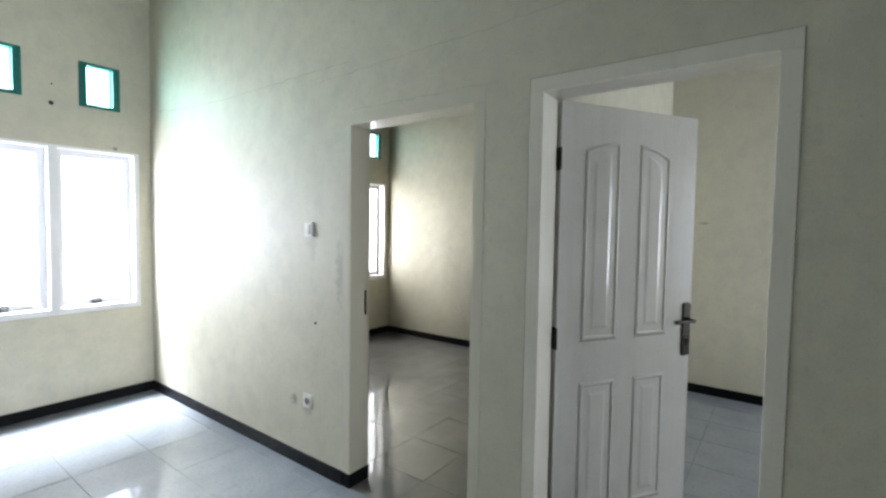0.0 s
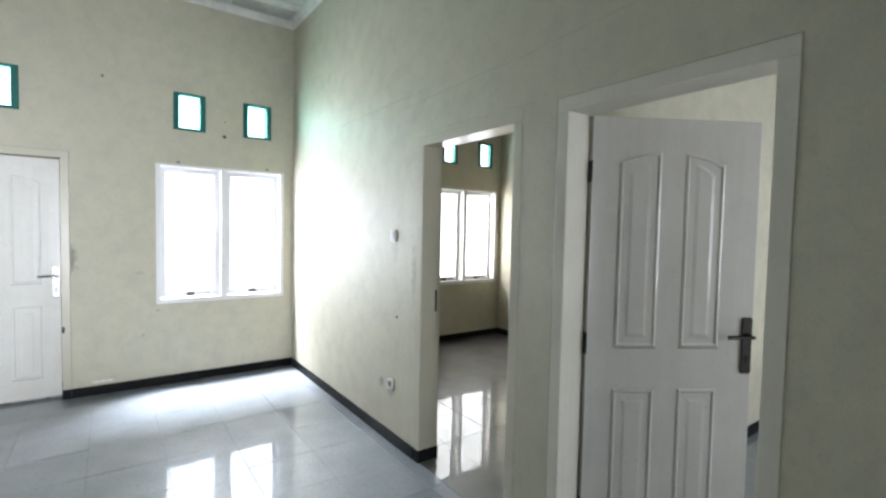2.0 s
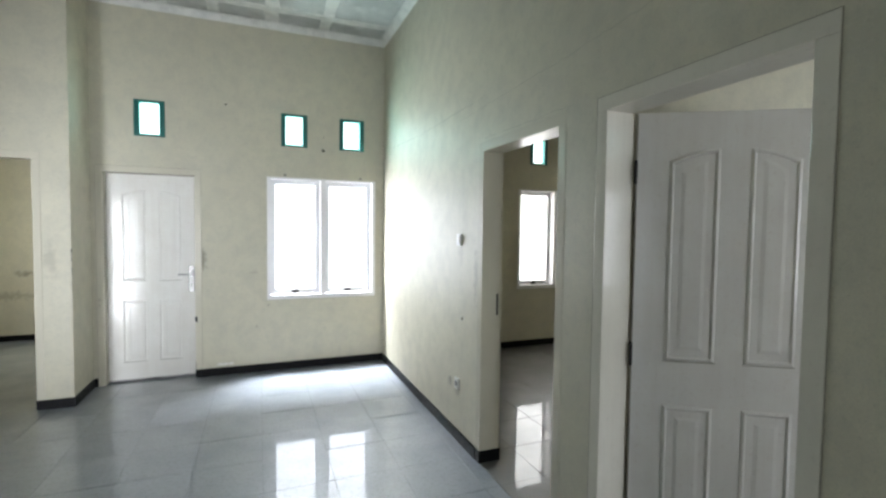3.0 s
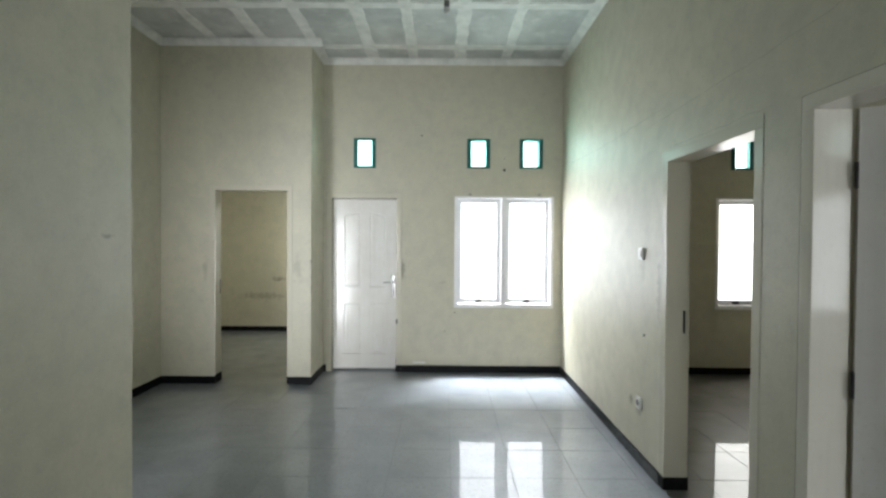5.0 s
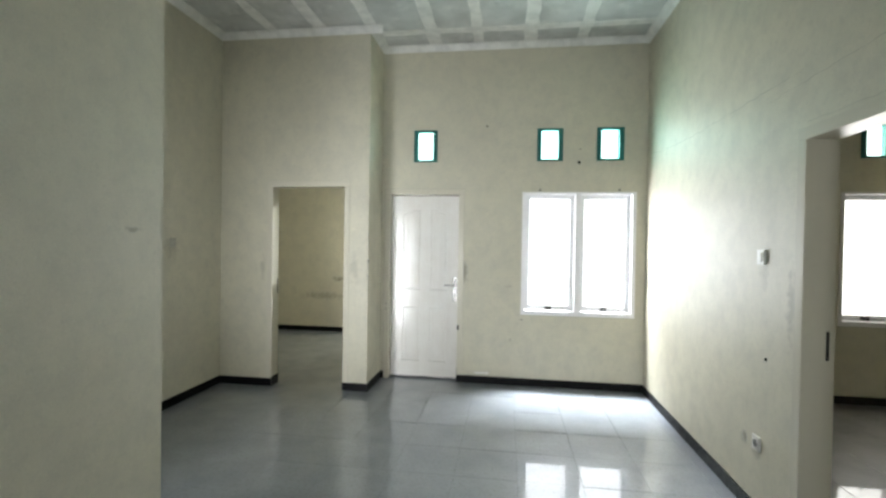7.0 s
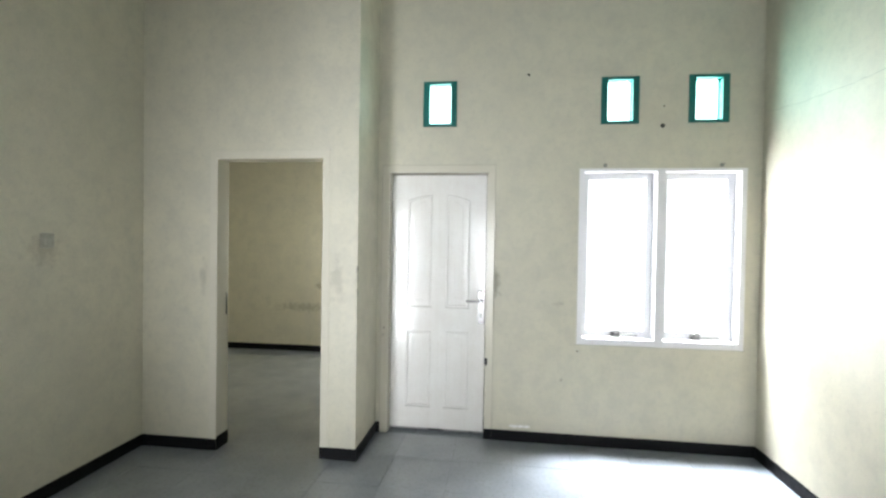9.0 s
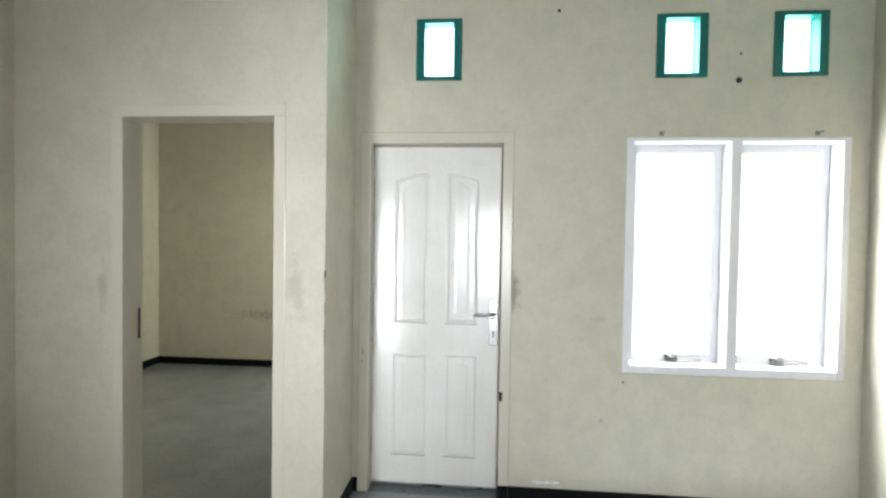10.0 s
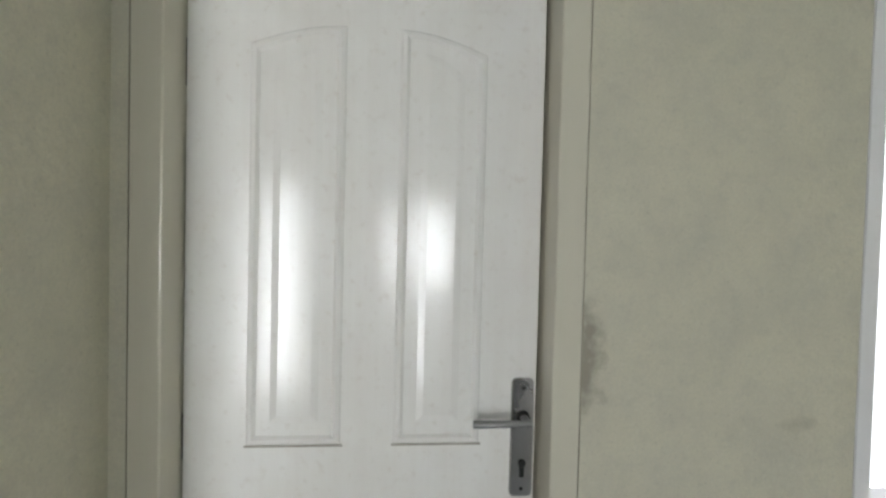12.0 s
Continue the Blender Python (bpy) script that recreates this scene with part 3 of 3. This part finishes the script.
plate_thing("power_socket", "white plastic power socket low on a grimy wall", "socket", pose(0, -2.28, 0.435, 0, 0, -90), "socket")
plate_thing("light_switch", "soiled grey plastic light switch in the alcove", "switch", pose(-4.57, -1.27, 1.54, 0, 0, 90), "switch", SOILED)

# dark discs stand in for the shaded holes in the plaster
for n, x, y, z, r, turn in (("wall_plug", -0.706, 0, 2.473, 0.017, 0), ("wall_plug", -1.71, 0, 2.885, 0.01, 0), ("wall_plug", -0.70, 0, 2.62, 0.006, 0),
                            ("wall_plug", 0, -2.35, 0.94, 0.009, -90)):
    bm = add_tube(bmesh.new(), r, r * 0.9, 0.006, pose(0, -0.003, 0, 90), 14)
    add_tube(bm, r * 0.5, r * 0.5, 0.004, pose(0, -0.006, 0, 90), 12)
    ob = tagged(part(n, bm, DARK), "dark round disc in place of a hole in the plaster wall", "wall plug", "wall plugs")
    ob.matrix_world = pose(x, y, z, 0, 0, turn)

for x in (-1.12, -0.28):
    h = thing("curtain_hook", "small metal curtain hook over the window", "hook", "curtain hooks", at=pose(x, 0, 2.174))
    part("screw_plate", box(-0.012, 0.012, -0.004, 0, -0.012, 0.012, bevel=0.001), GREY, h)
    part("hook", add_tube(bmesh.new(), 0.004, 0.004, 0.035, pose(0.004, -0.02, 0.004, 90), 10), STEEL, h)

lamp = thing("ceiling_lamp", "bare lamp holder with a bulb on the ceiling", "ceiling lamp", at=pose(-1.42, -1.42, TOP))
part("rose", add_tube(bmesh.new(), 0.035, 0.05, 0.03, pose(0, 0, -0.02), 24), PLASTIC, lamp)
part("holder", add_tube(bmesh.new(), 0.022, 0.028, 0.06, pose(0, 0, -0.06), 20), GREY, lamp, "grey lamp holder")
bm = bmesh.new()
bmesh.ops.create_uvsphere(bm, u_segments=18, v_segments=12, radius=0.032, matrix=pose(0, 0, -0.115))
part("bulb", bm, BULB, lamp, "unlit bulb", smooth=True)


def crack(points, width):
    """A hairline crack: a thin ragged ribbon on the wall x = 0."""
    bm, rng = bmesh.new(), random.Random(4)
    prev = None
    for (y0, z0), (y1, z1) in zip(points, points[1:]):
        n = max(2, int(abs(y1 - y0) / 0.05))
        for i in range(n):
            s = i / n
            y, z = y0 + (y1 - y0) * s, z0 + (z1 - z0) * s + rng.uniform(-0.006, 0.006)
            w = width * rng.uniform(0.3, 1.0)
            pair = (bm.verts.new((-0.0015, y, z - w)), bm.verts.new((-0.0015, y, z + w)))
            if prev:
                bm.faces.new((prev[0], pair[0], pair[1], prev[1]))
            prev = pair
    return tagged(part("wall_crack", bm, CRACK), "hairline crack or frame seam in the plaster above the doorways", "crack", kind="structure")


crack([(-0.1, 2.545), (-0.21, 2.527), (-0.52, 2.495), (-0.95, 2.47), (-1.46, 2.467), (-2.67, 2.479)], 0.0022)
crack([(-2.3, 2.4), (-2.9, 2.42), (-3.54, 2.441), (-4.2, 2.48)], 0.0018)
# seam line over the doorway frame's head, drawn with the crack ribbon
crack([(-3.62, 2.2), (-3.2, 2.197), (-2.62, 2.2)], 0.0014)


def chip(x, y, z, sx, sy, sz, seed, material=DARK, label="dark chip where the painted edge has broken away"):
    """A ragged dark patch where plaster or paint has broken away."""
    bm, rng = bmesh.new(), random.Random(seed)
    bmesh.ops.create_icosphere(bm, subdivisions=2, radius=1)
    for v in bm.verts:
        k = rng.uniform(0.65, 1.2)
        v.co = (x + v.co.x * sx * k, y + v.co.y * sy * k, z + v.co.z * sz * k)
    return tagged(part("plaster_chip", bm, material), label, "chip", "chips in the paint", "structure")


chip(-2.904, -0.524, 1.37, 0.005, 0.005, 0.022, 1)
chip(-2.905, -0.524, 1.3, 0.0015, 0.003, 0.03, 2)
chip(-2.905, -0.525, 1.2, 0.0013, 0.003, 0.04, 3)
chip(-2.905, -0.524, 1.05, 0.0011, 0.003, 0.05, 4)
chip(-2.845, -0.004, 0.86, 0.003, 0.002, 0.014, 5)
chip(-2.85, -0.004, 0.8, 0.0025, 0.002, 0.011, 6)
chip(-1.3, -0.001, 0.735, 0.009, 0.002, 0.006, 7)
FILLER = simple("bare_filler", (0.82, 0.81, 0.79), 0.8)
for x in (-1.78, -1.73, -1.685):
    chip(x, -0.001, 0.118, 0.035, 0.003, 0.011, int(-100 * x), FILLER, "white bare filler patch over the skirting")

# ---------------------------------------------------------------- floor tiles
PITCH, JOINT = 0.425, 0.002
floor = tagged(part("floor", box(-6.2, 3.3, -12.2, 2.7, -0.2, -0.003), GROUT), "glossy pale grey ceramic tiled floor", "floor", kind="structure")
X0, Y0 = -0.1, -0.83


def tile_mesh(name, w, d, glaze):
    bm = bmesh.new()
    b = 0.0009
    lo = [bm.verts.new(p) for p in ((0, 0, -0.006), (w, 0, -0.006), (w, d, -0.006), (0, d, -0.006))]
    mi = [bm.verts.new(p) for p in ((0, 0, -b), (w, 0, -b), (w, d, -b), (0, d, -b))]
    hi = [bm.verts.new(p) for p in ((b, b, 0), (w - b, b, 0), (w - b, d - b, 0), (b, d - b, 0))]
    for p, q in ((lo, mi), (mi, hi)):
        for i in range(4):
            bm.faces.new((p[i], p[(i + 1) % 4], q[(i + 1) % 4], q[i]))
    bm.faces.new(hi)
    me = bpy.data.meshes.new(name)
    bm.to_mesh(me)
    bm.free()
    me.materials.append(glaze)
    return me


def tiles_of(x0, x1, y0, y1):
    """Tile rectangles of the common grid, cut to a room."""
    for i in range(math.floor((x0 - X0) / PITCH), math.ceil((x1 - X0) / PITCH)):
        for j in range(math.floor((y0 - Y0) / PITCH), math.ceil((y1 - Y0) / PITCH)):
            a, b = max(x0, X0 + i * PITCH + JOINT / 2), min(x1, X0 + (i + 1) * PITCH - JOINT / 2)
            c, d = max(y0, Y0 + j * PITCH + JOINT / 2), min(y1, Y0 + (j + 1) * PITCH - JOINT / 2)
            if b - a > 0.02 and d - c > 0.02:
                yield a, b, c, d


shared = {}
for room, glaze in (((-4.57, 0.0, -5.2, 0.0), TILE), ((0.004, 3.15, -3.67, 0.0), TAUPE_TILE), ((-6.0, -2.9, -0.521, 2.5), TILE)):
    for a, b, c, d in tiles_of(*room):
        key = (round(b - a, 3), round(d - c, 3), glaze.name)
        if key not in shared:
            shared[key] = tile_mesh("tile", b - a, d - c, glaze)
        t = new("tile", shared[key])
        t.location = (a, c, random.uniform(-0.0004, 0.0004))
        t.rotation_euler = (random.uniform(-0.003, 0.003), random.uniform(-0.003, 0.003), 0)
        t.parent = floor
verts, faces = [], []
for room in ((-4.57, 0.0, -12.0, -5.2035), (0.004, 3.15, -6.76, -3.6735)):
    for a, b, c, d in tiles_of(*room):
        n, e = len(verts), 0.0009
        verts += [(a, c, -0.006), (b, c, -0.006), (b, d, -0.006), (a, d, -0.006), (a + e, c + e, 0), (b - e, c + e, 0), (b - e, d - e, 0), (a + e, d - e, 0)]
        faces += [(n + 4, n + 5, n + 6, n + 7)] + [(n + i, n + (i + 1) % 4, n + 4 + (i + 1) % 4, n + 4 + i) for i in range(4)]
me = bpy.data.meshes.new("tiles")
me.from_pydata(verts, [], faces)
me.materials.append(TILE)
far = tagged(new("tiles", me), "glossy pale grey tiles", kind="stuff")
far.parent = floor
